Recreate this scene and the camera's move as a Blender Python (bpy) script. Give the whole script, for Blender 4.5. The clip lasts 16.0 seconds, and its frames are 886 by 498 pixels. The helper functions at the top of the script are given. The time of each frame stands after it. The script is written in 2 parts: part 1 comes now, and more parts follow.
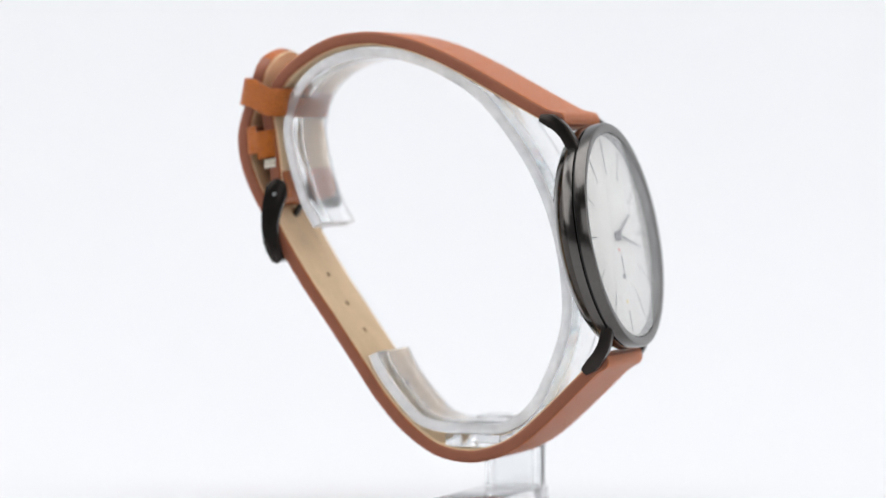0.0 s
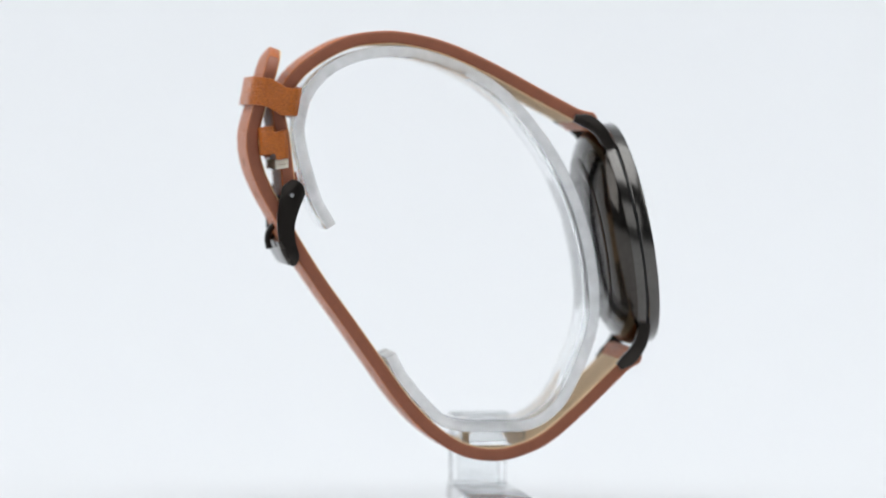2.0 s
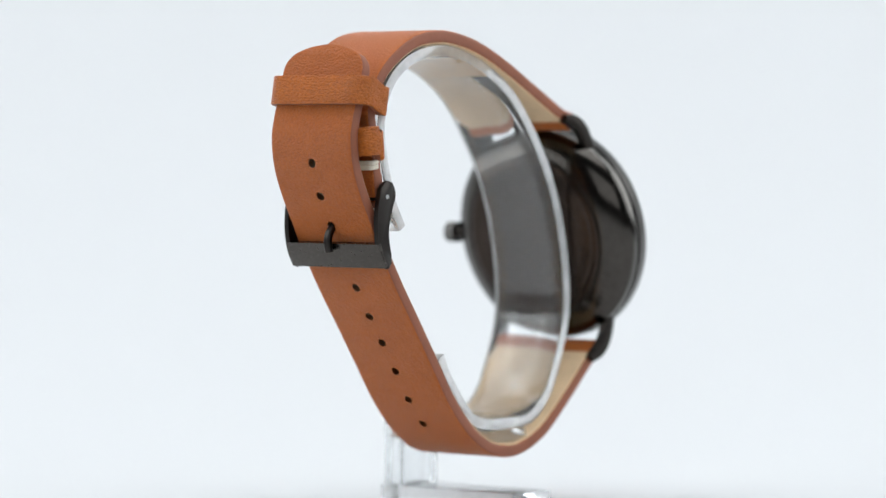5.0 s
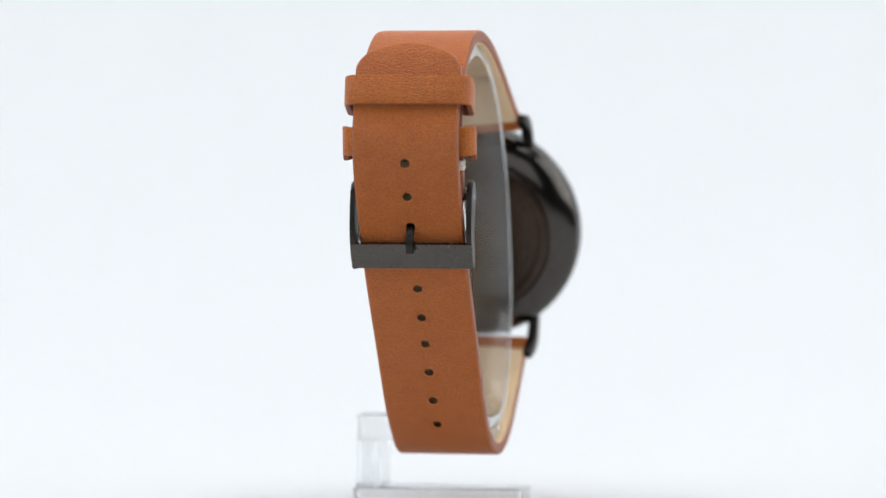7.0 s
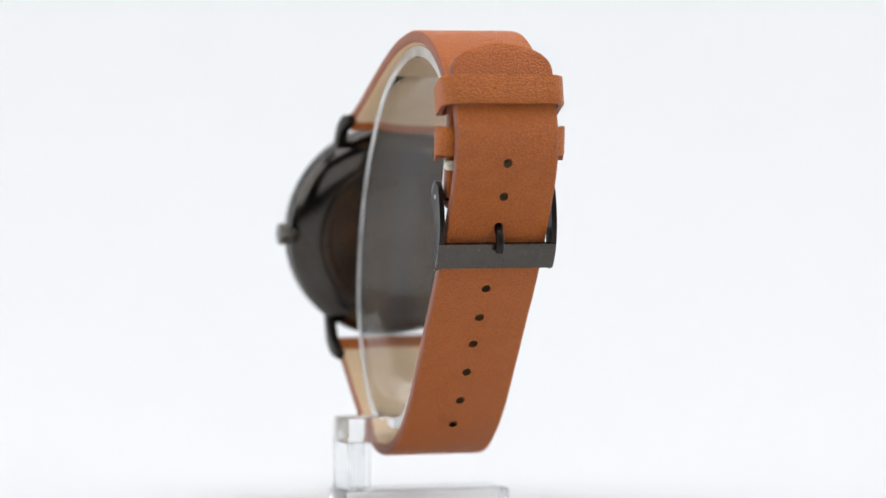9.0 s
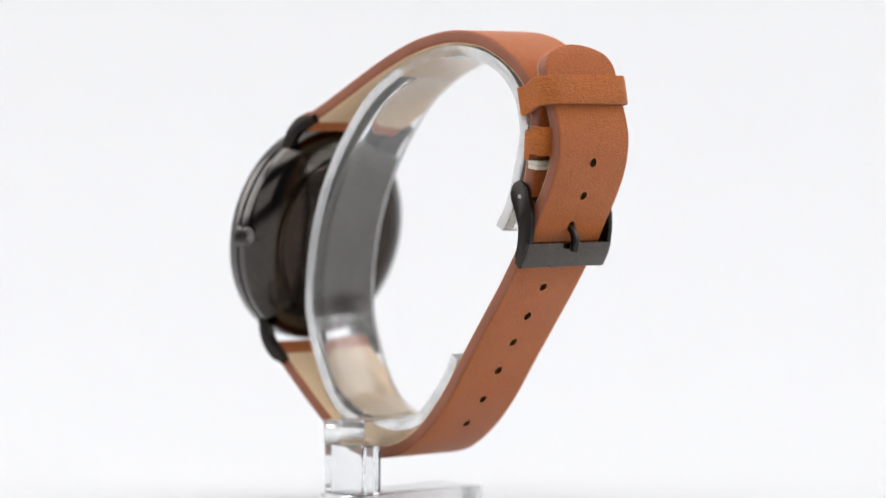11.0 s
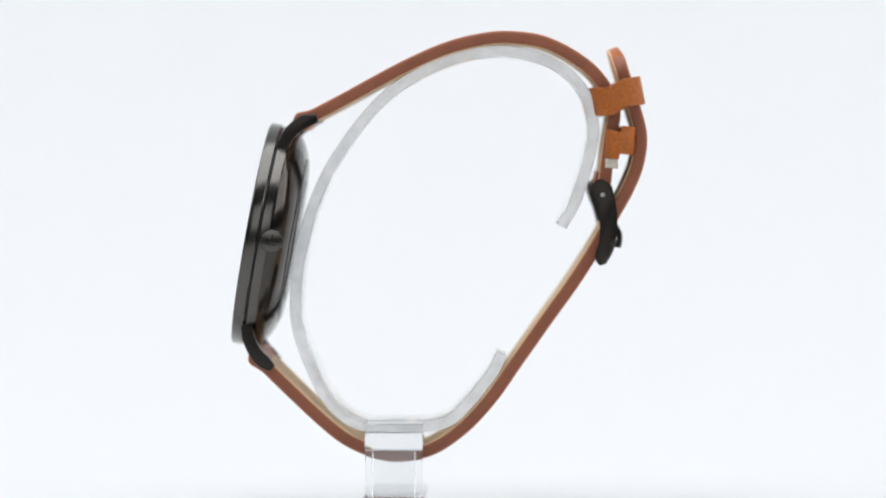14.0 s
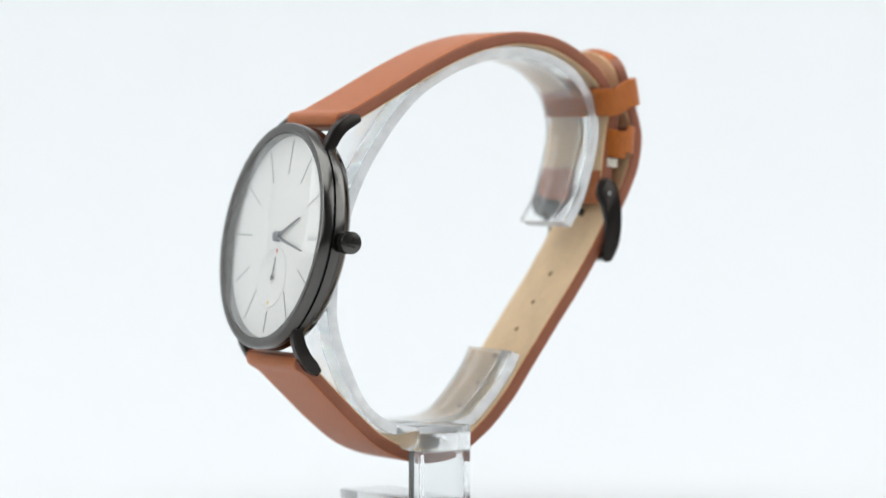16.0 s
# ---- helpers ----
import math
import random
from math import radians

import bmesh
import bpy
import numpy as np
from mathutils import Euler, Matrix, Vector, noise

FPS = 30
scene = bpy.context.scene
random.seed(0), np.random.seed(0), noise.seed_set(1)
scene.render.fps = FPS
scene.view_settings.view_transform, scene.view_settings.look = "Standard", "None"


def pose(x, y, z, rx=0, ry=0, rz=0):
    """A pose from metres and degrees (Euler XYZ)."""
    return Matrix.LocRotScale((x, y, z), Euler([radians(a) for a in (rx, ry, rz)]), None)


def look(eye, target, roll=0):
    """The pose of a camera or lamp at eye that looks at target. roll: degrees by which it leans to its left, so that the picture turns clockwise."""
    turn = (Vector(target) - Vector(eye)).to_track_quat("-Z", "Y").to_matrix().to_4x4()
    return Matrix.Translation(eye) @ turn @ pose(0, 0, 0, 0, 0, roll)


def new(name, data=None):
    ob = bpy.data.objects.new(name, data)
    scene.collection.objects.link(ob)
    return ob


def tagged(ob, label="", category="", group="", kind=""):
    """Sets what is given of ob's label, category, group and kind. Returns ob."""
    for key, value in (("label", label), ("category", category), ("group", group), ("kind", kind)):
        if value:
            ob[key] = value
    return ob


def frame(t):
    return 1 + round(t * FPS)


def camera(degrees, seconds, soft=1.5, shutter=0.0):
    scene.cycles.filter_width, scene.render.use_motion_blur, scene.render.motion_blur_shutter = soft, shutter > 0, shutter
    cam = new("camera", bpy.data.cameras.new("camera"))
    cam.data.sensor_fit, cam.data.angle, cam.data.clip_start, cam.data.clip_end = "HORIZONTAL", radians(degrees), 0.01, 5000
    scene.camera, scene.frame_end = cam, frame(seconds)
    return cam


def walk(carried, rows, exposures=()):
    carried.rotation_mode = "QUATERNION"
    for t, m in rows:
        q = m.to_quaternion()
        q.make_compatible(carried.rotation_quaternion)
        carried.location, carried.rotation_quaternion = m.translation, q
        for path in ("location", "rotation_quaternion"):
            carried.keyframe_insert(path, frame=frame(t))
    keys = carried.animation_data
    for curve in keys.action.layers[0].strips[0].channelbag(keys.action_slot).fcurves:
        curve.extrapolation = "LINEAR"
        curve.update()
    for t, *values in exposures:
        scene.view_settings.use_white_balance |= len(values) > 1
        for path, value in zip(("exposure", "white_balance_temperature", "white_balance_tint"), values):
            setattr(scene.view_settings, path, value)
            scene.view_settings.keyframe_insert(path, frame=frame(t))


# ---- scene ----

# camera: still, on a long lens, 0.69 m from the turning watch
EYE_Z = 0.069
SPIN, SIDE_ON = 14.279, 7.7364          # degrees a second; when the buckle faces the lens
cam = camera(13.15, 16.0, soft=1.5)
cam.data.dof.use_dof = True
cam.data.dof.focus_distance = 0.661
cam.data.dof.aperture_fstop = 11.5
LENS = pose(0, -0.687, EYE_Z, 90 - 1.823, 0.04, 0)
walk(cam, [(0.0, LENS), (16.0, LENS)], exposures=[(0.0, 0.07, 6500, 11), (1.5, 0.0, 6370, 9), (2.5, -0.05, 6310, 7.5), (3.5, -0.06, 6270, 6.5), (7.5, 0.06, 6370, 8),
                                           (11.0, 0.07, 6600, 11), (12.5, 0.07, 6550, 11), (14.5, 0.07, 6400, 8), (16.0, 0.07, 6400, 6)])

# ---- world and lights: unseen lamps and an added white tent, open to a pale room behind the lens ----
world = bpy.data.worlds.new("studio")
world.use_nodes = True
world.node_tree.nodes["Background"].inputs["Color"].default_value = (0.5, 0.55, 0.6, 1)
world.node_tree.nodes["Background"].inputs["Strength"].default_value = 0.1
scene.world = world


def panel_light(name, eye, target, sx, sy, watts, colour):
    d = bpy.data.lights.new(name, "AREA")
    d.shape, d.size, d.size_y, d.energy, d.color = "RECTANGLE", sx, sy, watts, colour
    ob = new(name, d)
    ob.matrix_world = look(eye, target)
    return ob


COOL = (0.975, 0.985, 1.0)
panel_light("softbox_top", (0, -0.06, 0.42), (0, -0.03, 0), 0.44, 0.36, 1.2, COOL)
panel_light("backdrop_light_left", (-0.42, 0.12, 0.34), (0.1, 0.44, 0.12), 0.25, 0.5, 0.93, COOL)
panel_light("backdrop_light_right", (0.42, 0.12, 0.34), (-0.1, 0.44, 0.12), 0.25, 0.5, 0.93, COOL)
# left, right and front panels: unseen fill, added to brighten dial and leather
panel_light("fill_left", (-0.58, -0.16, 0.38), (0, 0, 0.06), 0.45, 0.45, 1.32, COOL)
panel_light("fill_right", (0.58, -0.16, 0.38), (0, 0, 0.06), 0.45, 0.45, 1.32, COOL)
panel_light("fill_front", (0.0, -1.3, 0.52), (0, 0, 0.07), 1.2, 0.6, 2.5, COOL)


# ---- materials ----
def material(name, base, rough=0.5, metal=0.0, vary=0.0, scale=300.0, bump=0.0, bump_scale=1500.0,
             stretch=(1, 1, 1), alt=None, spec=0.5, sheen=0.0, grain=False, coat=0.0):
    """A principled surface with colour varied at two scales and fine relief."""
    m = bpy.data.materials.new(name)
    m.use_nodes = True
    n, l = m.node_tree.nodes, m.node_tree.links
    p = n["Principled BSDF"]
    p.inputs["Base Color"].default_value = (*base, 1)
    p.inputs["Roughness"].default_value = rough
    p.inputs["Metallic"].default_value = metal
    p.inputs["Specular IOR Level"].default_value = spec
    p.inputs["Sheen Weight"].default_value = sheen
    p.inputs["Coat Weight"].default_value, p.inputs["Coat Roughness"].default_value = coat, 0.12
    if not (vary or bump):
        return m
    tc, mp = n.new("ShaderNodeTexCoord"), n.new("ShaderNodeMapping")
    mp.inputs["Scale"].default_value = stretch
    l.new(tc.outputs["Object"], mp.inputs["Vector"])

    def cloud(sc, detail=3.0, rgh=0.55):
        t = n.new("ShaderNodeTexNoise")
        t.inputs["Scale"].default_value, t.inputs["Detail"].default_value = sc, detail
        t.inputs["Roughness"].default_value = rgh
        l.new(mp.outputs["Vector"], t.inputs["Vector"])
        return t.outputs["Fac"]

    if vary:
        coarse, fine = cloud(scale), cloud(scale * 9, 4)
        add = n.new("ShaderNodeMath")
        add.operation = "ADD"
        l.new(coarse, add.inputs[0]), l.new(fine, add.inputs[1])
        if grain:
            add.operation = "MULTIPLY_ADD"
            add.inputs[1].default_value = 0.0
            for k in list(add.inputs[1].links):
                l.remove(k)
            add.inputs[1].default_value = 0.25
            l.new(fine, add.inputs[2])
        ramp = n.new("ShaderNodeMapRange")
        ramp.inputs["From Min"].default_value, ramp.inputs["From Max"].default_value = (0.43, 0.82) if grain else (0.65, 1.35)
        l.new(add.outputs[0], ramp.inputs["Value"])
        mix = n.new("ShaderNodeMix")
        mix.data_type = "RGBA"
        dark = tuple(c * (1 - vary) for c in base)
        light = alt or tuple(min(1, c * (1 + vary)) for c in base)
        mix.inputs["A"].default_value, mix.inputs["B"].default_value = (*dark, 1), (*light, 1)
        l.new(ramp.outputs["Result"], mix.inputs["Factor"])
        l.new(mix.outputs["Result"], p.inputs["Base Color"])
        rr = n.new("ShaderNodeMapRange")
        rr.inputs["To Min"].default_value, rr.inputs["To Max"].default_value = rough * 0.8, min(1, rough * 1.2)
        l.new(fine, rr.inputs["Value"])
        l.new(rr.outputs["Result"], p.inputs["Roughness"])
    if bump:
        b = n.new("ShaderNodeBump")
        b.inputs["Strength"].default_value, b.inputs["Distance"].default_value = min(1, bump), 0.0002 * max(1, bump)
        l.new(cloud(bump_scale, 5, 0.6), b.inputs["Height"])
        l.new(b.outputs["Normal"], p.inputs["Normal"])
    return m


def thin_clear(name, base_gloss=0.03, rough=0.01, rise=5.0):
    """A thin clear sheet: straight through, with gloss that rises towards grazing angles."""
    m = bpy.data.materials.new(name)
    m.use_nodes = True
    n, l = m.node_tree.nodes, m.node_tree.links
    n.remove(n["Principled BSDF"])
    see, gloss, mix = n.new("ShaderNodeBsdfTransparent"), n.new("ShaderNodeBsdfGlossy"), n.new("ShaderNodeMixShader")
    facing, power, scale = n.new("ShaderNodeLayerWeight"), n.new("ShaderNodeMath"), n.new("ShaderNodeMapRange")
    gloss.inputs["Roughness"].default_value = rough
    facing.inputs["Blend"].default_value = 0.5
    power.operation = "POWER"
    power.inputs[1].default_value = rise
    scale.inputs["To Min"].default_value = base_gloss
    l.new(facing.outputs["Facing"], power.inputs[0])
    l.new(power.outputs[0], scale.inputs["Value"])
    l.new(scale.outputs["Result"], mix.inputs[0]), l.new(see.outputs[0], mix.inputs[1]), l.new(gloss.outputs[0], mix.inputs[2])
    l.new(mix.outputs[0], n["Material Output"].inputs["Surface"])
    return m


def acrylic(name, haze, rough=0.0, tint=(0.985, 0.99, 0.992)):
    """Solid clear acrylic that bends light, with a thin milky veil on its faces: smears, scratches and painted-in white
    reflections.
    """
    m = bpy.data.materials.new(name)
    m.use_nodes = True
    n, l = m.node_tree.nodes, m.node_tree.links
    n.remove(n["Principled BSDF"])
    clear, white, through_white = n.new("ShaderNodeBsdfGlass"), n.new("ShaderNodeBsdfDiffuse"), n.new("ShaderNodeBsdfTranslucent")
    clear.inputs["Color"].default_value, clear.inputs["Roughness"].default_value, clear.inputs["IOR"].default_value = (*tint, 1), rough, 1.49
    both, veil = n.new("ShaderNodeMixShader"), n.new("ShaderNodeMixShader")
    for milk in (white, through_white):
        milk.inputs["Color"].default_value = (0.97, 0.97, 0.97, 1)
    both.inputs[0].default_value = 0.5
    l.new(white.outputs[0], both.inputs[1]), l.new(through_white.outputs[0], both.inputs[2])
    tc, cloud, amount = n.new("ShaderNodeTexCoord"), n.new("ShaderNodeTexNoise"), n.new("ShaderNodeMapRange")
    cloud.inputs["Scale"].default_value, cloud.inputs["Detail"].default_value = 160, 3
    amount.inputs["From Min"].default_value, amount.inputs["From Max"].default_value = 0.3, 0.7
    amount.inputs["To Min"].default_value, amount.inputs["To Max"].default_value = haze * 0.7, haze * 1.3
    l.new(tc.outputs["Object"], cloud.inputs["Vector"])
    l.new(cloud.outputs["Fac"], amount.inputs["Value"])
    l.new(amount.outputs["Result"], veil.inputs[0])
    l.new(clear.outputs[0], veil.inputs[1]), l.new(both.outputs[0], veil.inputs[2])
    l.new(veil.outputs[0], n["Material Output"].inputs["Surface"])
    return m


LEATHER = material("tan_leather", (0.49, 0.122, 0.019), 0.36, vary=0.11, scale=330, bump=3.8, bump_scale=2400, stretch=(0.8, 1, 1.25), alt=(0.595, 0.162, 0.030), spec=0.34, sheen=0.0, grain=True)
LOOP_LEATHER = material("tan_loop_leather", (0.53, 0.128, 0.011), 0.32, vary=0.16, scale=330, bump=4.5, bump_scale=2500, stretch=(0.55, 0.7, 1.4), alt=(0.68, 0.185, 0.019), spec=0.36, grain=True)
EDGE = material("painted_leather_edge", (0.27, 0.086, 0.042), 0.55, vary=0.12, scale=250, bump=0.15)
LINING = material("cream_suede_lining", (0.74, 0.54, 0.33), 0.85, vary=0.1, scale=220, bump=0.3, bump_scale=3500)
HOLE = material("raw_leather_hole", (0.24, 0.095, 0.035), 0.8)
GUNMETAL = material("gunmetal_steel", (0.088, 0.079, 0.071), 0.26, 1.0, vary=0.12, scale=120, stretch=(1, 1, 1))
BRUSHED = material("brushed_gunmetal", (0.105, 0.099, 0.092), 0.21, 1.0, vary=0.12, scale=120, bump=0.02, bump_scale=700, coat=0.3)
BLACK_STEEL = material("black_plated_steel", (0.040, 0.035, 0.032), 0.3, 1.0, vary=0.04, scale=150)
BACKSTEEL = material("dark_polished_steel", (0.065, 0.059, 0.053), 0.15, 1.0, vary=0.2, scale=90)
BACKPLATE = material("brown_black_steel", (0.045, 0.034, 0.028), 0.25, 1.0, vary=0.25, scale=140)
GROOVE = material("dark_joint", (0.01, 0.01, 0.01), 0.6)
RIVET = material("bright_steel_pin", (0.6, 0.6, 0.6), 0.3, 1.0)
DIAL = material("silver_white_dial", (0.83, 0.82, 0.78), 0.45, vary=0.015, scale=400)
SUBDIAL = material("white_subdial", (0.83, 0.82, 0.785), 0.4)
MARK = material("dark_grey_print", (0.16, 0.16, 0.165), 0.5)
HAND = material("grey_steel_hand", (0.20, 0.20, 0.21), 0.35, 1.0)
RED = material("red_print", (0.75, 0.10, 0.07), 0.5)
YELLOW = material("yellow_print", (0.80, 0.62, 0.12), 0.5)
THREAD = material("cream_thread", (0.80, 0.74, 0.62), 0.9, vary=0.12, scale=900, bump=0.5, bump_scale=5000)
CRYSTAL = thin_clear("watch_crystal", 0.03, rise=3.9)
BAND = acrylic("clear_acrylic_band", 0.035)
SLAB = acrylic("clear_acrylic_slab", 0.03)
# stronger veil: white glare on block and foot, put into the colour
MILKY = acrylic("glare_painted_acrylic", 0.09)
FROSTED = acrylic("sawn_acrylic_edge", 0.42, 0.13, (1.0, 1.0, 1.0))
SWEEP = material("white_sweep_sheet", (0.663, 0.669, 0.678), 0.9, spec=0.1)
TENT = material("white_tent_cloth", (0.85, 0.85, 0.85), 0.95, vary=0.03, scale=40, bump=0.1, bump_scale=900, spec=0.1)
ROOM = material("pale_room_paint", (0.28, 0.28, 0.285), 0.9, vary=0.1, scale=6)


# ---- mesh helpers: the watch is drawn in millimetres ----
MM = 0.001
LIFT = Matrix.Translation((0, 0, EYE_Z)) @ Matrix.Scale(MM, 4)


def part(name, bm, mats, parent, label="", m=LIFT, angle=35):
    if m is not None:
        bm.transform(m)
    bmesh.ops.recalc_face_normals(bm, faces=bm.faces)
    me = bpy.data.meshes.new(name)
    bm.to_mesh(me)
    bm.free()
    for mat in (mats if isinstance(mats, (list, tuple)) else [mats]):
        me.materials.append(mat)
    for p in me.polygons:
        p.use_smooth = True
    me.set_sharp_from_angle(angle=radians(angle))
    ob = new(name, me)
    if parent is not None:
        ob.parent = parent
    if label:
        ob["label"] = label
    return ob


def spline(points, step):
    """An even walk along a smooth curve through the points."""
    pts = [Vector(p) for p in points]
    pts = [2 * pts[0] - pts[1], *pts, 2 * pts[-1] - pts[-2]]
    fine = []
    for i in range(1, len(pts) - 2):
        a, b, c, d = pts[i - 1:i + 3]
        for k in range(30):
            t = k / 30
            fine.append(0.5 * (2 * b + (c - a) * t + (2 * a - 5 * b + 4 * c - d) * t * t + (3 * b - a - 3 * c + d) * t ** 3))
    fine.append(pts[-2])
    run = [0.0]
    for p, q in zip(fine, fine[1:]):
        run.append(run[-1] + (q - p).length)
    n = max(2, round(run[-1] / step))
    out, j = [], 0
    for k in range(n + 1):
        s = run[-1] * k / n
        while j < len(run) - 2 and run[j + 1] < s:
            j += 1
        f = (s - run[j]) / max(1e-9, run[j + 1] - run[j])
        out.append(fine[j].lerp(fine[j + 1], f))
    return out, run[-1]


def rounded(hw, hh, r, seg=4):
    """A rounded rectangle, counter-clockwise."""
    r = min(r, hw * 0.98, hh * 0.98)
    out = []
    for cx, cy, a0 in ((hw - r, hh - r, 0), (-hw + r, hh - r, 90), (-hw + r, -hh + r, 180), (hw - r, -hh + r, 270)):
        for k in range(seg + 1):
            a = radians(a0 + 90 * k / seg)
            out.append((cx + r * math.cos(a), cy + r * math.sin(a)))
    return out


def sweep(path, half_w, half_h, corner=0.5, seg=4, shift=0.0, edge_slot=0, centre_v=0.0):
    """A band along a path in the (u, z) plane; half_w and half_h are functions of 0..1. shift moves it along its normal."""
    bm = bmesh.new()
    n = len(path) - 1
    run = [0.0]
    for p, q in zip(path, path[1:]):
        run.append(run[-1] + (q - p).length)
    rings = []
    for i, p in enumerate(path):
        s = run[i] / run[-1]
        t = (path[min(n, i + 1)] - path[max(0, i - 1)]).normalized()
        nor = Vector((-t.y, t.x))
        w, h = half_w(s), half_h(s)
        shape = rounded(w, h, corner, seg)
        k = min(1.3, w * 0.4)
        shape = shape[:seg + 1] + [(k, h), (-k, h)] + shape[seg + 1:3 * seg + 3] + [(-k, -h), (k, -h)] + shape[3 * seg + 3:]
        rings.append([bm.verts.new((x + centre_v, *(p + nor * (y + shift)))) for x, y in shape])
    m = len(rings[0])
    for a, b in zip(rings, rings[1:]):
        for k in range(m):
            bm.faces.new((a[k], a[(k + 1) % m], b[(k + 1) % m], b[k]))
    bm.faces.new(rings[0]).material_index = bm.faces.new(rings[-1]).material_index = edge_slot
    bm.normal_update()
    for f in bm.faces:
        if abs(f.normal.x) > 0.6:
            f.material_index = edge_slot
    return bm


def box(x0, x1, y0, y1, z0, z1, bevel=0.0, seg=2):
    bm = bmesh.new()
    bmesh.ops.create_cube(bm, size=1)
    bm.transform(Matrix.Translation(((x0 + x1) / 2, (y0 + y1) / 2, (z0 + z1) / 2)) @ Matrix.Diagonal((x1 - x0, y1 - y0, z1 - z0, 1)))
    if bevel:
        bmesh.ops.bevel(bm, geom=bm.edges[:], offset=bevel, segments=seg, affect="EDGES", profile=0.5)
    return bm


def lathe(profile, seg=96, closed=False):
    """Turns (radius, z) round the z axis."""
    bm = bmesh.new()
    rings = []
    for r, z in profile:
        if r < 1e-6:
            rings.append([bm.verts.new((0, 0, z))] * seg)
        else:
            rings.append([bm.verts.new((r * math.cos(2 * math.pi * k / seg), r * math.sin(2 * math.pi * k / seg), z)) for k in range(seg)])
    pairs = list(zip(rings, rings[1:])) + ([(rings[-1], rings[0])] if closed else [])
    for a, b in pairs:
        for k in range(seg):
            vs = list(dict.fromkeys((a[k], a[(k + 1) % seg], b[(k + 1) % seg], b[k])))
            if len(vs) > 2:
                bm.faces.new(vs)
    return bm


def prism(outline, z0, z1, bevel=0.0):
    """A flat shape given by its (x, y) outline, from z0 to z1."""
    bm = bmesh.new()
    lo = [bm.verts.new((x, y, z0)) for x, y in outline]
    hi = [bm.verts.new((x, y, z1)) for x, y in outline]
    n = len(lo)
    bm.faces.new(lo[::-1]), bm.faces.new(hi)
    for k in range(n):
        bm.faces.new((lo[k], lo[(k + 1) % n], hi[(k + 1) % n], hi[k]))
    if bevel:
        es = [e for e in bm.edges if abs(e.verts[0].co.z - e.verts[1].co.z) < 1e-6]
        bmesh.ops.bevel(bm, geom=es, offset=bevel, segments=2, affect="EDGES", profile=0.5)
    return bm


# turns the plan's (x, y, z) so that a prism's outline lies in the (u, z) plane and its height runs along v
SIDEWAYS = Matrix(((0, 0, 1, 0), (1, 0, 0, 0), (0, 1, 0, 0), (0, 0, 0, 1)))


def cut(ob, cutter):
    """Takes the cutter's volume out of the mesh."""
    mod = ob.modifiers.new("holes", "BOOLEAN")
    mod.object, mod.solver = cutter, "EXACT"
    bpy.context.view_layer.update()
    me = bpy.data.meshes.new_from_object(ob.evaluated_get(bpy.context.evaluated_depsgraph_get()))
    ob.modifiers.clear()
    ob.data = me


# ---- the setting ----
def setting():
    # one sheet: floor, curve and back
    bm = bmesh.new()
    prof = [(-0.46 + 0.052 * k, 0.0) for k in range(11)]
    prof += [(0.06 + 0.38 * math.sin(radians(a)), 0.38 - 0.38 * math.cos(radians(a))) for a in range(5, 91, 5)]
    prof += [(0.44, 0.45), (0.44, 0.69)]
    under = [(y + 0.002 * (k > 11), z - 0.002 * (k < 29)) for k, (y, z) in enumerate(prof)]
    rows = [[bm.verts.new((x, y, z)) for x in (-0.45, 0.45)] for y, z in prof + under[::-1]]
    for a, b in zip(rows, rows[1:] + rows[:1]):
        bm.faces.new((a[0], a[1], b[1], b[0]))
    bm.faces.new([r[0] for r in rows]), bm.faces.new([r[1] for r in rows][::-1])
    sheet = part("backdrop", bm, SWEEP, None, m=None, angle=30)
    tagged(sheet, "seamless white sweep sheet under and behind the watch", "backdrop", kind="structure")
    # unseen cloth walls and roof, added to bounce light and whiten reflections
    for name, b in (("wall_west", (-0.475, -0.465, 0.08, 0.46, -0.003, 0.70)),
                    ("wall_east", (0.465, 0.475, 0.08, 0.46, -0.003, 0.70)),
                    ("wall_north", (-0.475, 0.475, 0.465, 0.475, -0.003, 0.70))):
        tagged(part(name, box(*b), TENT, None, m=None), "unseen white cloth wall added to bounce light", "wall", kind="structure")
    tagged(part("ceiling", box(-0.475, 0.475, -0.46, 0.475, 0.705, 0.715), TENT, None, m=None), "unseen white cloth roof added to bounce light", "ceiling", kind="structure")
    # unseen slab and outer shell: added to enclose the lens and tone reflections
    tagged(part("floor", box(-0.9, 0.9, -1.5, 0.6, -0.04, -0.01), ROOM, None, m=None), "unseen grey slab added under the sweep sheet", "floor", kind="structure")
    for name, b in (("wall_1", (-0.94, -0.9, -1.54, 0.64, -0.04, 1.15)), ("wall_2", (0.9, 0.94, -1.54, 0.64, -0.04, 1.15)),
                    ("wall_3", (-0.9, 0.9, -1.54, -1.5, -0.04, 1.15)), ("wall_4", (-0.9, 0.9, 0.6, 0.64, -0.04, 1.15))):
        tagged(part(name, box(*b), ROOM, None, m=None), "unseen pale grey wall added to close the set", "wall", kind="structure")
    tagged(part("ceiling_outer", box(-0.94, 0.94, -1.54, 0.64, 1.155, 1.19), ROOM, None, m=None), "unseen pale grey ceiling added to close the set", "ceiling", kind="structure")


# ---- the watch ----
# case space: x to three o'clock, y to twelve, z out of the dial; front of the bezel at z = 0
TILT = radians(10.3)
CASE = LIFT @ Matrix(((-1, 0, 0, 0), (0, -math.sin(TILT), math.cos(TILT), 34.25), (0, math.cos(TILT), math.sin(TILT), -18.9), (0, 0, 0, 1)))
CASE_IN = CASE.inverted()

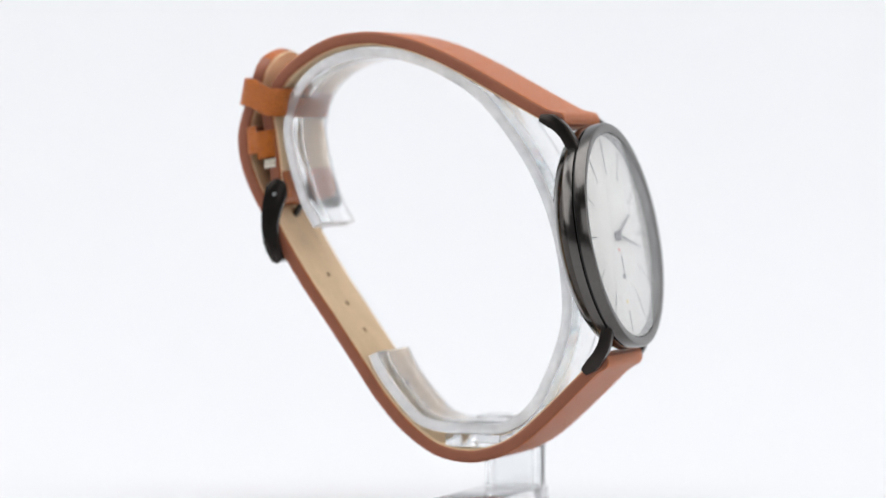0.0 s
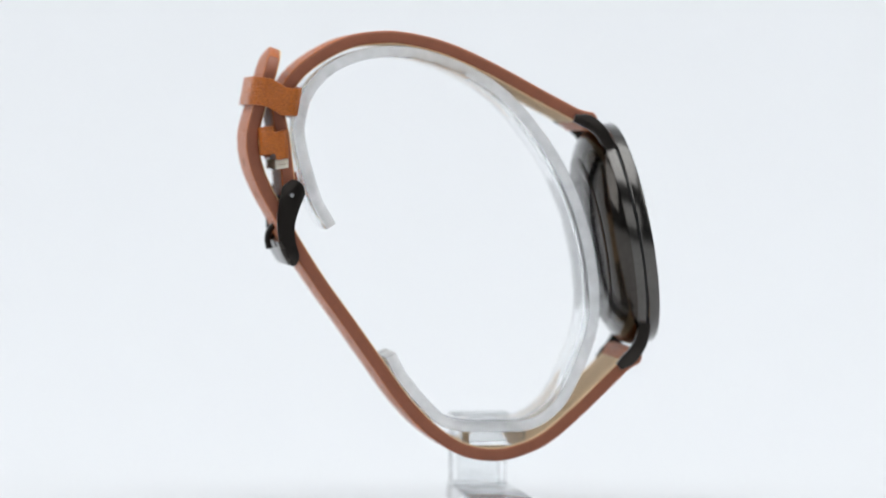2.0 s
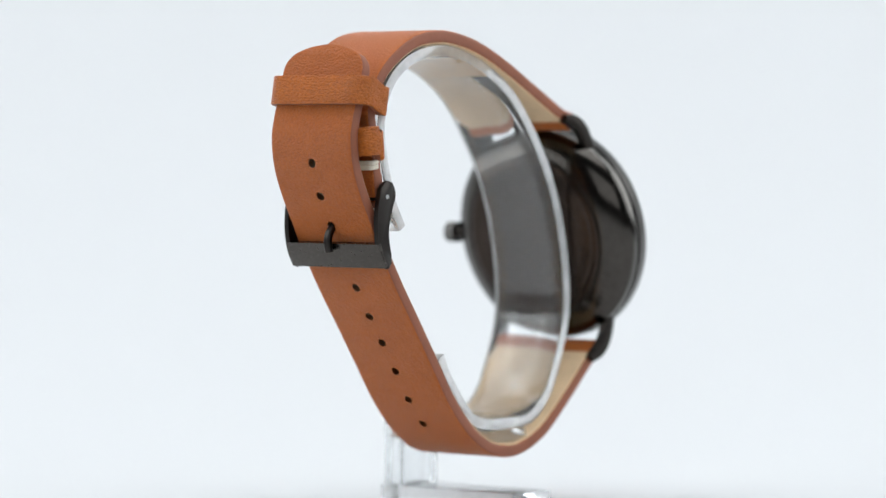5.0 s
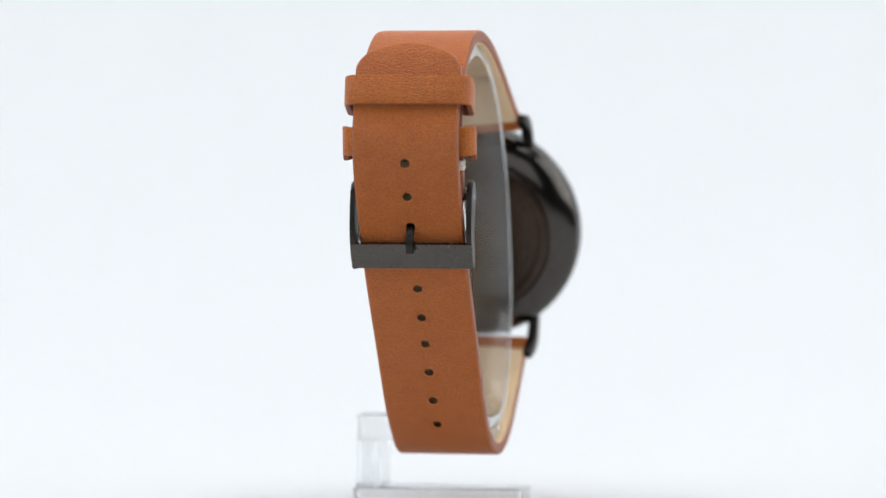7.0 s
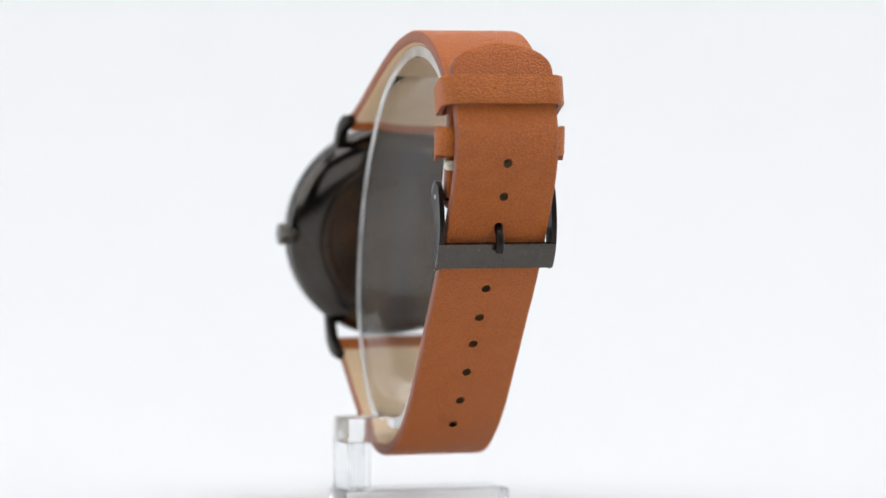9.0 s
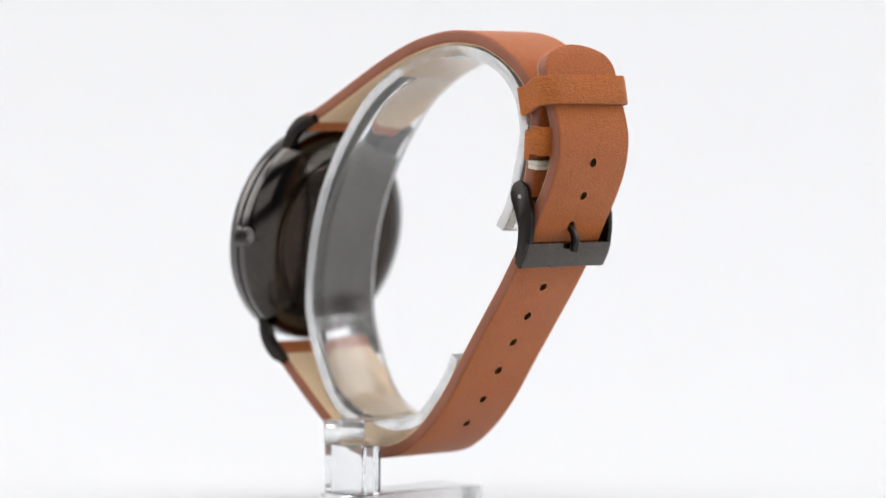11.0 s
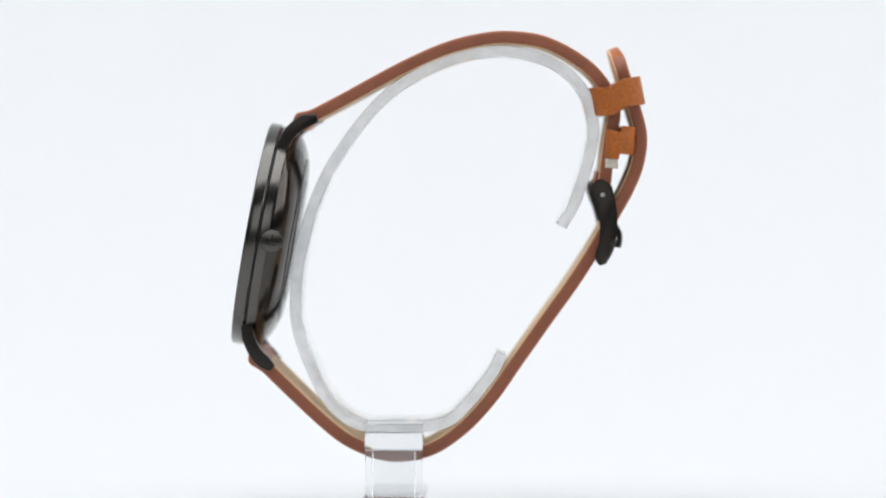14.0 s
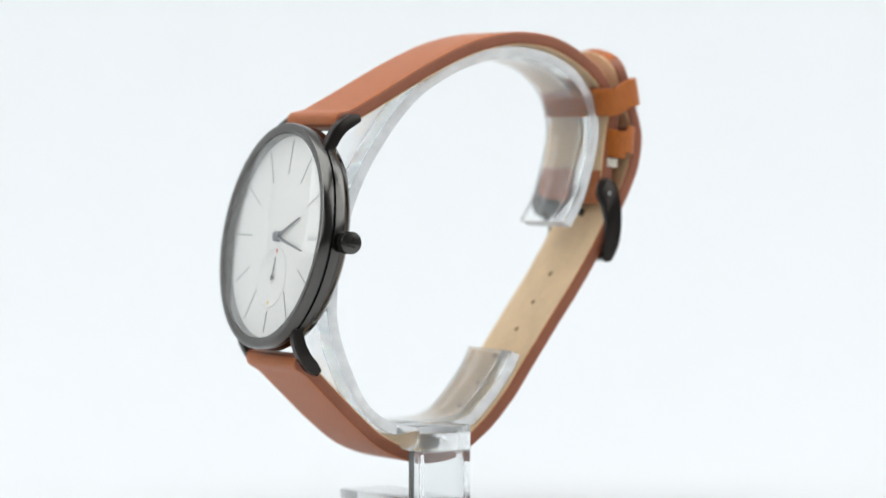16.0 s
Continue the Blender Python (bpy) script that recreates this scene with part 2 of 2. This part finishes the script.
UPPER = [(26.1, 0.2), (22.3, 2.2), (16.9, 5.05), (6.9, 10.45), (-1.0, 13.9), (-8.0, 15.55), (-13.0, 15.7), (-18.0, 14.85), (-23.0, 12.4),
         (-27.0, 9.2), (-29.6, 5.2), (-30.3, 2.2), (-29.6, -2.0), (-29.0, -6.5), (-28.4, -12.0)]
LOWER = [(33.9, -39.7), (28.6, -44.9), (21.9, -51.3), (16.9, -55.3), (12.0, -57.45), (7.5, -58.1), (2.0, -57.0), (-3.5, -53.4), (-8.4, -48.2),
         (-13.0, -41.7), (-18.0, -34.6), (-23.0, -27.6), (-27.2, -21.0), (-30.0, -15.9), (-32.6, -11.2), (-34.3, -7.0), (-35.0, -2.8),
         (-34.6, 0.6), (-32.6, 7.0), (-31.4, 11.0), (-30.4, 14.0)]


def strap_band(name, points, half_w, half_h, watch, label, holes=()):
    path, length = spline(points, 0.45)
    a, b = path[-2], path[-1]
    path[-1:] = [a.lerp(b, k) for k in (0.35, 0.65, 0.85, 0.95, 1.0)]
    body = part(name, sweep(path, half_w, half_h, 0.55, edge_slot=1), [LEATHER, EDGE, HOLE], watch, label)
    # the lining: a thin skin on the inner face
    side = -1 if name == "lower_strap" else 1
    lin = part("lining", sweep(path[8:-1], lambda s: max(0.3, half_w(s) - 0.35), lambda s: 0.16, 0.1, 2,
                               shift=side * 1.08), [LINING, LINING, HOLE], body, "cream suede lining on the inner face")
    if holes:
        for target, radius in ((body, 0.8), (lin, 0.45)):
            bm = bmesh.new()
            for u, z in holes:
                i = min(range(1, len(path) - 1), key=lambda k: (path[k] - Vector((u, z))).length)
                t = (path[i + 1] - path[i - 1]).normalized()
                m = Matrix(((1, 0, 0, 0), (0, t.x, -t.y, path[i].x), (0, t.y, t.x, path[i].y), (0, 0, 0, 1)))
                bmesh.ops.create_cone(bm, cap_ends=True, segments=20, radius1=radius, radius2=radius, depth=5, matrix=m)
            for f in bm.faces:
                f.material_index = 2
            knife = part("knife", bm, [LEATHER, EDGE, HOLE], None)
            cut(target, knife)
            bpy.data.objects.remove(knife)
    return body


def build_strap(watch):
    def upper_w(s):
        return 10.0 - 1.0 * min(1, s / 0.5)

    _, n_up = spline(UPPER, 0.55)

    def end_h(d, swell):
        """Half the thickness, d mm from the end that loops round the spring bar."""
        h = 1.12 + swell * max(0, 1 - max(0, d - 1.7) / 2.6) ** 1.5
        return h * math.sqrt(max(0.02, 1 - (1 - d / 1.7) ** 2)) if d < 1.7 else h

    def upper_h(s):
        return end_h(s * n_up, 0.65)

    path, n_low = spline(LOWER, 0.55)

    def lower_w(s):
        w = 10.0 - 1.1 * min(1, s / 0.35) + 0.2 * max(0, min(1, (s - 0.35) / 0.3))
        d = (1 - s) * n_low + 0.01          # rounded tip
        if d < 5.0:
            w *= (1 - (1 - d / 5.0) ** 2.2) ** 0.5
        return w

    def lower_h(s):
        if s > 0.985:
            return 1.12 - 0.45 * (s - 0.985) / 0.015
        return end_h(s * n_low, 0.55)

    fold, _ = spline([(-27.7, -8.0), (-27.2, -10.3), (-26.9, -12.2), (-27.5, -13.4), (-28.7, -13.5)], 0.35)
    part("strap_fold", sweep(fold, lambda s: 8.6, lambda s: 0.5, 0.35, 3, edge_slot=1), [LEATHER, EDGE], watch, "leather folded round the buckle pin")
    top = strap_band("upper_strap", UPPER, upper_w, upper_h, watch, "tan leather strap half that carries the buckle")
    punched = [(-24.03, -28.03), (-20.52, -33.12), (-17.09, -38.12), (-13.54, -43.08), (-9.64, -48.04), (-5.33, -52.57),
               (-34.9, -5.85), (-33.4, -12.18), (-30.8, -17.2)]
    low = strap_band("lower_strap", LOWER, lower_w, lower_h, watch, "tan leather strap half with punched holes and rounded tip", punched)
    return top, low


def loop(name, cu, cz, tilt, half_v, half_u, height, thick, mat, parent, label, corner=1.4, squash=0.0):
    """A leather band bent round the strap: a rounded rectangle seen along the strap."""
    bm = bmesh.new()
    outer = rounded(half_v, half_u, corner + thick, 6)
    inner = rounded(half_v - thick, half_u - thick, corner, 6)
    levels = []
    for k, z in enumerate((-height / 2, -height / 2 + 0.15, height / 2 - 0.15, height / 2)):
        inset = 0.15 if k in (0, 3) else 0.0
        ring_o, ring_i = [], []
        for (x, y), (xi, yi) in zip(outer, inner):
            lean = squash * (abs(x) / half_v) ** 3 * (-1 if y > 0 else 0.3)
            f = 1 - inset / half_v
            ring_o.append(bm.verts.new((x * f, y * f, z + lean)))
            ring_i.append(bm.verts.new((xi / f, yi / f, z + lean)))
        levels.append((ring_o, ring_i))
    n = len(outer)
    for (o0, i0), (o1, i1) in zip(levels, levels[1:]):
        for k in range(n):
            j = (k + 1) % n
            bm.faces.new((o0[k], o0[j], o1[j], o1[k]))
            bm.faces.new((i0[j], i0[k], i1[k], i1[j])).material_index = 1
    for o, i in (levels[0], levels[-1]):
        for k in range(n):
            j = (k + 1) % n
            bm.faces.new((o[k], o[j], i[j], i[k])).material_index = 1
    bm.transform(Matrix.Translation((0, cu, cz)) @ Matrix.Rotation(radians(tilt), 4, "X"))
    return part(name, bm, mat, parent, label)


def build_case(watch):
    mid = part("case_body", lathe([(18.0, -2.4), (19.55, -2.4), (19.8, -2.55), (19.85, -4.1), (19.7, -4.35), (19.3, -5.1), (18.4, -6.0),
                                   (17.0, -6.85), (15.6, -7.45), (15.2, -7.55), (15.05, -7.35), (14.9, -7.35), (14.0, -7.2), (0, -7.2)], 128),
               [BRUSHED, BACKSTEEL], watch, "dark gunmetal steel case with polished back", CASE)
    for p in mid.data.polygons:
        p.material_index = int(min((CASE_IN @ mid.data.vertices[v].co).z for v in p.vertices) < -4.2)
    part("bezel", lathe([(18.15, -1.9), (18.15, -0.5), (18.3, -0.25), (19.55, 0.0), (19.85, -0.12), (20.0, -0.4), (20.0, -1.95), (19.85, -2.1), (18.15, -2.1)], 128, True),
         BRUSHED, mid, "brushed gunmetal bezel", CASE)
    part("joint", lathe([(17.9, -2.42), (19.5, -2.42), (19.5, -2.05), (17.9, -2.05)], 128, True), GROOVE, mid, "", CASE)
    back = part("case_back", lathe([(14.75, -7.1), (14.75, -7.6), (14.5, -7.8), (13.2, -7.95), (12.9, -7.9), (12.7, -7.95), (6, -8.1), (0, -8.12)], 96),
                BACKPLATE, watch, "polished brown-black steel case back", CASE)
    # unreadable engraving round the case back
    bm = bmesh.new()
    rng = random.Random(4)
    for k in range(46):
        if k % 12 in (0, 11):
            continue
        a = 2 * math.pi * k / 46
        b = box(-0.12, 0.12, -0.35 - 0.25 * rng.random(), 0.45, -0.02, 0.02)
        b.transform(Matrix.Rotation(a, 4, "Z") @ Matrix.Translation((0, 10.6, -8.03)))
        me = bpy.data.meshes.new("bar")
        b.to_mesh(me)
        bm.from_mesh(me)
        b.free()
    part("engraving", bm, BLACK_STEEL, back, "fine engraved marks", CASE)
    # lugs: flat curved blades with a blunt tip that turns in towards the strap
    def lug_h(s):
        return (1.05 + 0.2 * s) if s < 0.8 else 1.21 - 2.6 * (s - 0.8)

    for tip in ([(29.2, -5.0), (28.0, -3.1), (26.6, -0.9), (24.6, 0.75), (22.0, 1.5)],
                [(34.5, -34.8), (34.3, -36.4), (33.7, -38.4), (32.3, -40.6), (30.0, -42.6)]):
        path, _ = spline(tip, 0.35)
        for side in (-1, 1):
            bm = sweep(path, lambda s: 0.95 - 0.25 * max(0.0, s - 0.5), lug_h, 0.32, 3, centre_v=10.95 * side)
            rings = len(path)
            for k, v in enumerate(bm.verts):
                s = (k // (len(bm.verts) // rings)) / (rings - 1)
                v.co.x -= side * 0.75 * max(0.0, (s - 0.45) / 0.55) ** 2
            part("lug", bm, BLACK_STEEL, watch)
    for u, z in ((25.1, 0.75), (32.6, -40.6)):
        b = bmesh.new()
        bmesh.ops.create_cone(b, cap_ends=True, segments=16, radius1=0.6, radius2=0.6, depth=21.0,
                              matrix=Matrix.Translation((0, u, z)) @ Matrix.Rotation(radians(90), 4, "Y"))
        part("spring_bar", b, BLACK_STEEL, watch)
    # crown with fine teeth, at three o'clock
    teeth = []
    for k in range(72):
        a = 2 * math.pi * k / 72
        r = 1.95 if k % 3 else 1.82
        teeth.append((r * math.cos(a), r * math.sin(a)))
    b = prism(teeth, 20.75, 22.85, 0.12)
    turn = Matrix.Translation((-0.6, 0, -4.85)) @ Matrix.Rotation(radians(90), 4, "Y")
    b.transform(turn)
    crown = part("crown", b, BRUSHED, watch, "small toothed black crown", CASE)
    b = lathe([(0, 19.0), (1.1, 19.0), (1.1, 20.8), (0, 20.8)], 24)
    b.transform(turn)
    part("stem", b, BLACK_STEEL, crown, "", CASE)
    for x0, x1, y0, y1 in ((-1.2, 1.2, -0.1, 0.1), (-0.1, 0.1, 0.1, 1.1), (-0.75, -0.2, -0.75, -0.55), (0.2, 0.75, -0.75, -0.55)):
        b = box(x0, x1, y0, y1, 22.83, 22.9)
        b.transform(turn)
        part("crown_mark", b, BLACK_STEEL, crown, "", CASE)
    # dial
    dial = part("dial", lathe([(18.2, -2.35), (18.2, -1.75), (0, -1.75)], 96), DIAL, watch, "plain silver-white dial with thin dark markers", CASE)
    part("rehaut", lathe([(17.9, -1.74), (18.14, -1.74), (18.14, -0.75), (18.05, -0.75)], 96, True), BRUSHED, dial, "", CASE)
    for h in range(12):
        if h == 3:
            continue
        r0, r1 = (13.2, 17.0) if h == 6 else (11.0, 17.2)
        hw = 0.07 if h % 3 else 0.11
        b = box(-hw, hw, r0, r1, -1.76, -1.66, 0.02, 1)
        b.transform(Matrix.Rotation(radians(-30 * h), 4, "Z"))
        part("hour_marker", b, MARK, dial, "", CASE)
    # the maker's lettering as plain bars
    for k in range(6):
        x = 11.9 + 0.85 * k
        part("lettering", box(x, x + 0.3, -0.4, 0.4, -1.755, -1.735), MARK, dial, "", CASE)
    sub = lathe([(5.5, -1.746), (5.3, -1.64), (5.05, -1.74), (0, -1.735)], 64)
    sub.transform(Matrix.Translation((0, -7.2, 0)))
    subd = part("subdial", sub, SUBDIAL, dial, "shallow round seconds subdial", CASE)
    for name, x, y, mat in (("red_dot", 0.3, -2.5, RED), ("yellow_dot", -0.2, -11.7, YELLOW)):
        b = lathe([(0.36, -1.74), (0.36, -1.70), (0, -1.70)], 20)
        b.transform(Matrix.Translation((x, y, 0)))
        part(name, b, mat, dial, "", CASE)

    def hand(name, angle, length, w, z, tail, x=0.0, y=0.0, tip=0.5):
        o = [(-w, -tail), (w, -tail), (w * tip, length - 0.3), (0, length), (-w * tip, length - 0.3)]
        b = prism(o, z, z + 0.12)
        b.transform(Matrix.Translation((x, y, 0)) @ Matrix.Rotation(radians(-angle), 4, "Z"))
        return part(name, b, HAND, dial, "slim grey steel hand", CASE)

    hand("hour_hand", 66, 8.8, 0.34, -1.45, 1.2)
    hand("minute_hand", 102, 11.3, 0.32, -1.25, 1.4)
    hand("seconds_hand", 4, 3.6, 0.14, -1.6, 0.6, 0.2, -7.2)
    part("hub", lathe([(0.95, -1.74), (0.95, -1.0), (0.8, -0.92), (0, -0.92)], 32), HAND, dial, "", CASE)
    b = lathe([(0.42, -1.74), (0.42, -1.4), (0, -1.4)], 24)
    b.transform(Matrix.Translation((0.2, -7.2, 0)))
    part("seconds_hub", b, HAND, dial, "", CASE)
    part("crystal", lathe([(0, -0.75), (18.1, -0.75), (18.1, -0.3), (17.9, -0.18), (0, -0.12)], 96), CRYSTAL, watch, "flat clear watch crystal", CASE)


def build_buckle(watch):
    # one cheek: an S-shaped plate seen from the side
    cheek = [(-29.8, -10.4), (-28.0, -9.2), (-26.2, -10.2), (-26.0, -12.0), (-26.9, -14.4), (-27.7, -17.4), (-27.5, -20.4), (-26.9, -22.6), (-27.4, -24.2),
             (-28.4, -24.3), (-29.6, -22.4), (-30.5, -19.8), (-30.8, -16.6), (-30.5, -13.4)]
    ring, _ = spline(cheek + cheek[:1], 0.5)
    ring = [(p.x, p.y) for p in ring[:-1]]
    bm = prism(ring, 9.7, 10.6, 0.26)
    bm.transform(SIDEWAYS)
    buckle = part("buckle", bm, BLACK_STEEL, watch, "black plated steel pin buckle")
    bm = prism(ring, -10.6, -9.7, 0.26)
    bm.transform(SIDEWAYS)
    part("cheek", bm, BLACK_STEEL, buckle)
    # flat front bar, bowed a little
    path, _ = spline([(-30.2, -20.0), (-29.45, -22.1), (-28.3, -24.05)], 0.4)
    part("bar", sweep(path, lambda s: 10.62, lambda s: 0.5, 0.25, 3), GUNMETAL, buckle, "flat polished front bar")
    bm = bmesh.new()
    bmesh.ops.create_cone(bm, cap_ends=True, segments=20, radius1=0.7, radius2=0.7, depth=19.35, matrix=Matrix.Translation((0, -28.2, -12.0)) @ Matrix.Rotation(radians(90), 4, "Y"))
    part("pin", bm, BLACK_STEEL, buckle)
    for v in (-10.61, 10.61):
        bm = bmesh.new()
        bmesh.ops.create_cone(bm, cap_ends=True, segments=16, radius1=0.38, radius2=0.38, depth=0.16, matrix=Matrix.Translation((v, -28.2, -12.0)) @ Matrix.Rotation(radians(90), 4, "Y"))
        part("rivet", bm, RIVET, buckle, "bright pin end")
    path, _ = spline([(-27.0, -12.6), (-28.1, -15.1), (-30.1, -17.2), (-31.2, -18.5), (-31.5, -20.0), (-31.2, -21.6)], 0.3)
    part("tongue", sweep(path, lambda s: 0.7, lambda s: 0.55, 0.4, 3), BLACK_STEEL, buckle, "thin black tongue through a strap hole")


def build_watch():
    watch = tagged(new("wristwatch"), "slim gunmetal wristwatch with white dial and tan leather strap", "watch")
    build_strap(watch)
    loop("keeper", -30.9, 5.5, -10.5, 11.05, 4.55, 5.0, 1.0, [LOOP_LEATHER, EDGE], watch, "loose tan leather loop holding the strap tip", 2.2, 0.75)
    loop("fixed_keeper", -31.3, -2.55, 4, 11.6, 2.55, 4.9, 0.95, [LOOP_LEATHER, EDGE], watch, "fixed tan leather loop", 1.5, 0.8)
    for dz in (-0.42, 0.42):
        loop("stitch", -29.75, -6.5 + dz, 8, 9.35, 1.2, 0.8, 0.3, [THREAD, THREAD], watch, "cream thread stitch", 0.4)
    build_case(watch)
    build_buckle(watch)
    return watch


def build_stand():
    stand = tagged(new("display_stand"), "clear acrylic watch stand with an open ring", "stand")
    ring = [(-21.0, -17.6), (-23.8, -12.4), (-26.5, -2.5), (-26.2, 2.6), (-24.8, 6.3), (-22.0, 9.5), (-18.0, 11.8), (-13.0, 13.1), (-8.0, 13.2), (-2.6, 12.1), (3.6, 9.6),
            (10.0, 5.4), (15.8, -1.2), (20.7, -9.0), (24.1, -17.9), (25.9, -28.0), (25.5, -36.3), (21.6, -46.2), (18.2, -50.7), (14.0, -52.95), (9.0, -53.15),
            (3.0, -53.1), (-1.2, -52.0), (-4.0, -49.5), (-6.7, -46.4), (-8.9, -43.4), (-10.4, -40.4)]
    path, _ = spline(ring, 0.7)
    bm = sweep(path, lambda s: 8.0, lambda s: 1.0, 0.25, 2, edge_slot=1)
    part("ring", bm, [BAND, FROSTED], stand, "clear bent acrylic band with pale sawn edges")

    def slab(name, x0, x1, y0, y1, z0, z1, bevel, label):
        return part(name, box(x0, x1, y0, y1, z0, z1, bevel, 2), MILKY, stand, label)

    # one stepped block: it carries the ring and stands up beside its edge
    bm = prism([(-16.7, -56.5), (8.2, -56.5), (8.2, -54.2), (-8.1, -54.2), (-8.1, -52.1), (-16.7, -52.1)], 3.4, 13.6)
    bm.transform(Matrix(((1, 0, 0, 0), (0, 0, 1, 0), (0, 1, 0, 0), (0, 0, 0, 1))))
    bmesh.ops.bevel(bm, geom=bm.edges[:], offset=0.2, segments=2, affect="EDGES", profile=0.5)
    part("block", bm, MILKY, stand, "clear stepped acrylic block under the ring")
    # the post is an open square tube
    outer = [(-16.7, 3.5), (-12.4, 3.5), (-12.4, 13.5), (-16.7, 13.5)]
    inner = [(-15.5, 4.7), (-13.6, 4.7), (-13.6, 12.3), (-15.5, 12.3)]
    bm = bmesh.new()
    rows = [[bm.verts.new((x, y, z)) for x, y in shape] for shape, z in ((outer, -65.2), (outer, -56.54), (inner, -56.54), (inner, -65.2))]
    for a, b in zip(rows, rows[1:] + rows[:1]):
        for k in range(4):
            bm.faces.new((a[k], a[(k + 1) % 4], b[(k + 1) % 4], b[k]))
    bmesh.ops.bevel(bm, geom=bm.edges[:], offset=0.12, segments=1, affect="EDGES", profile=0.5)
    part("post", bm, SLAB, stand, "clear acrylic tube post")
    slab("foot", -17.2, 13.6, 3.0, 14.0, -68.9, -65.24, 0.3, "clear acrylic foot on the white sheet")
    return stand


setting()
watch = build_watch()
stand = build_stand()


def motions():
    rows = [(t, pose(0, 0, 0, 0, 0, SPIN * (t - SIDE_ON))) for t in range(17)]
    for thing in (watch, stand):
        walk(thing, rows)


motions()
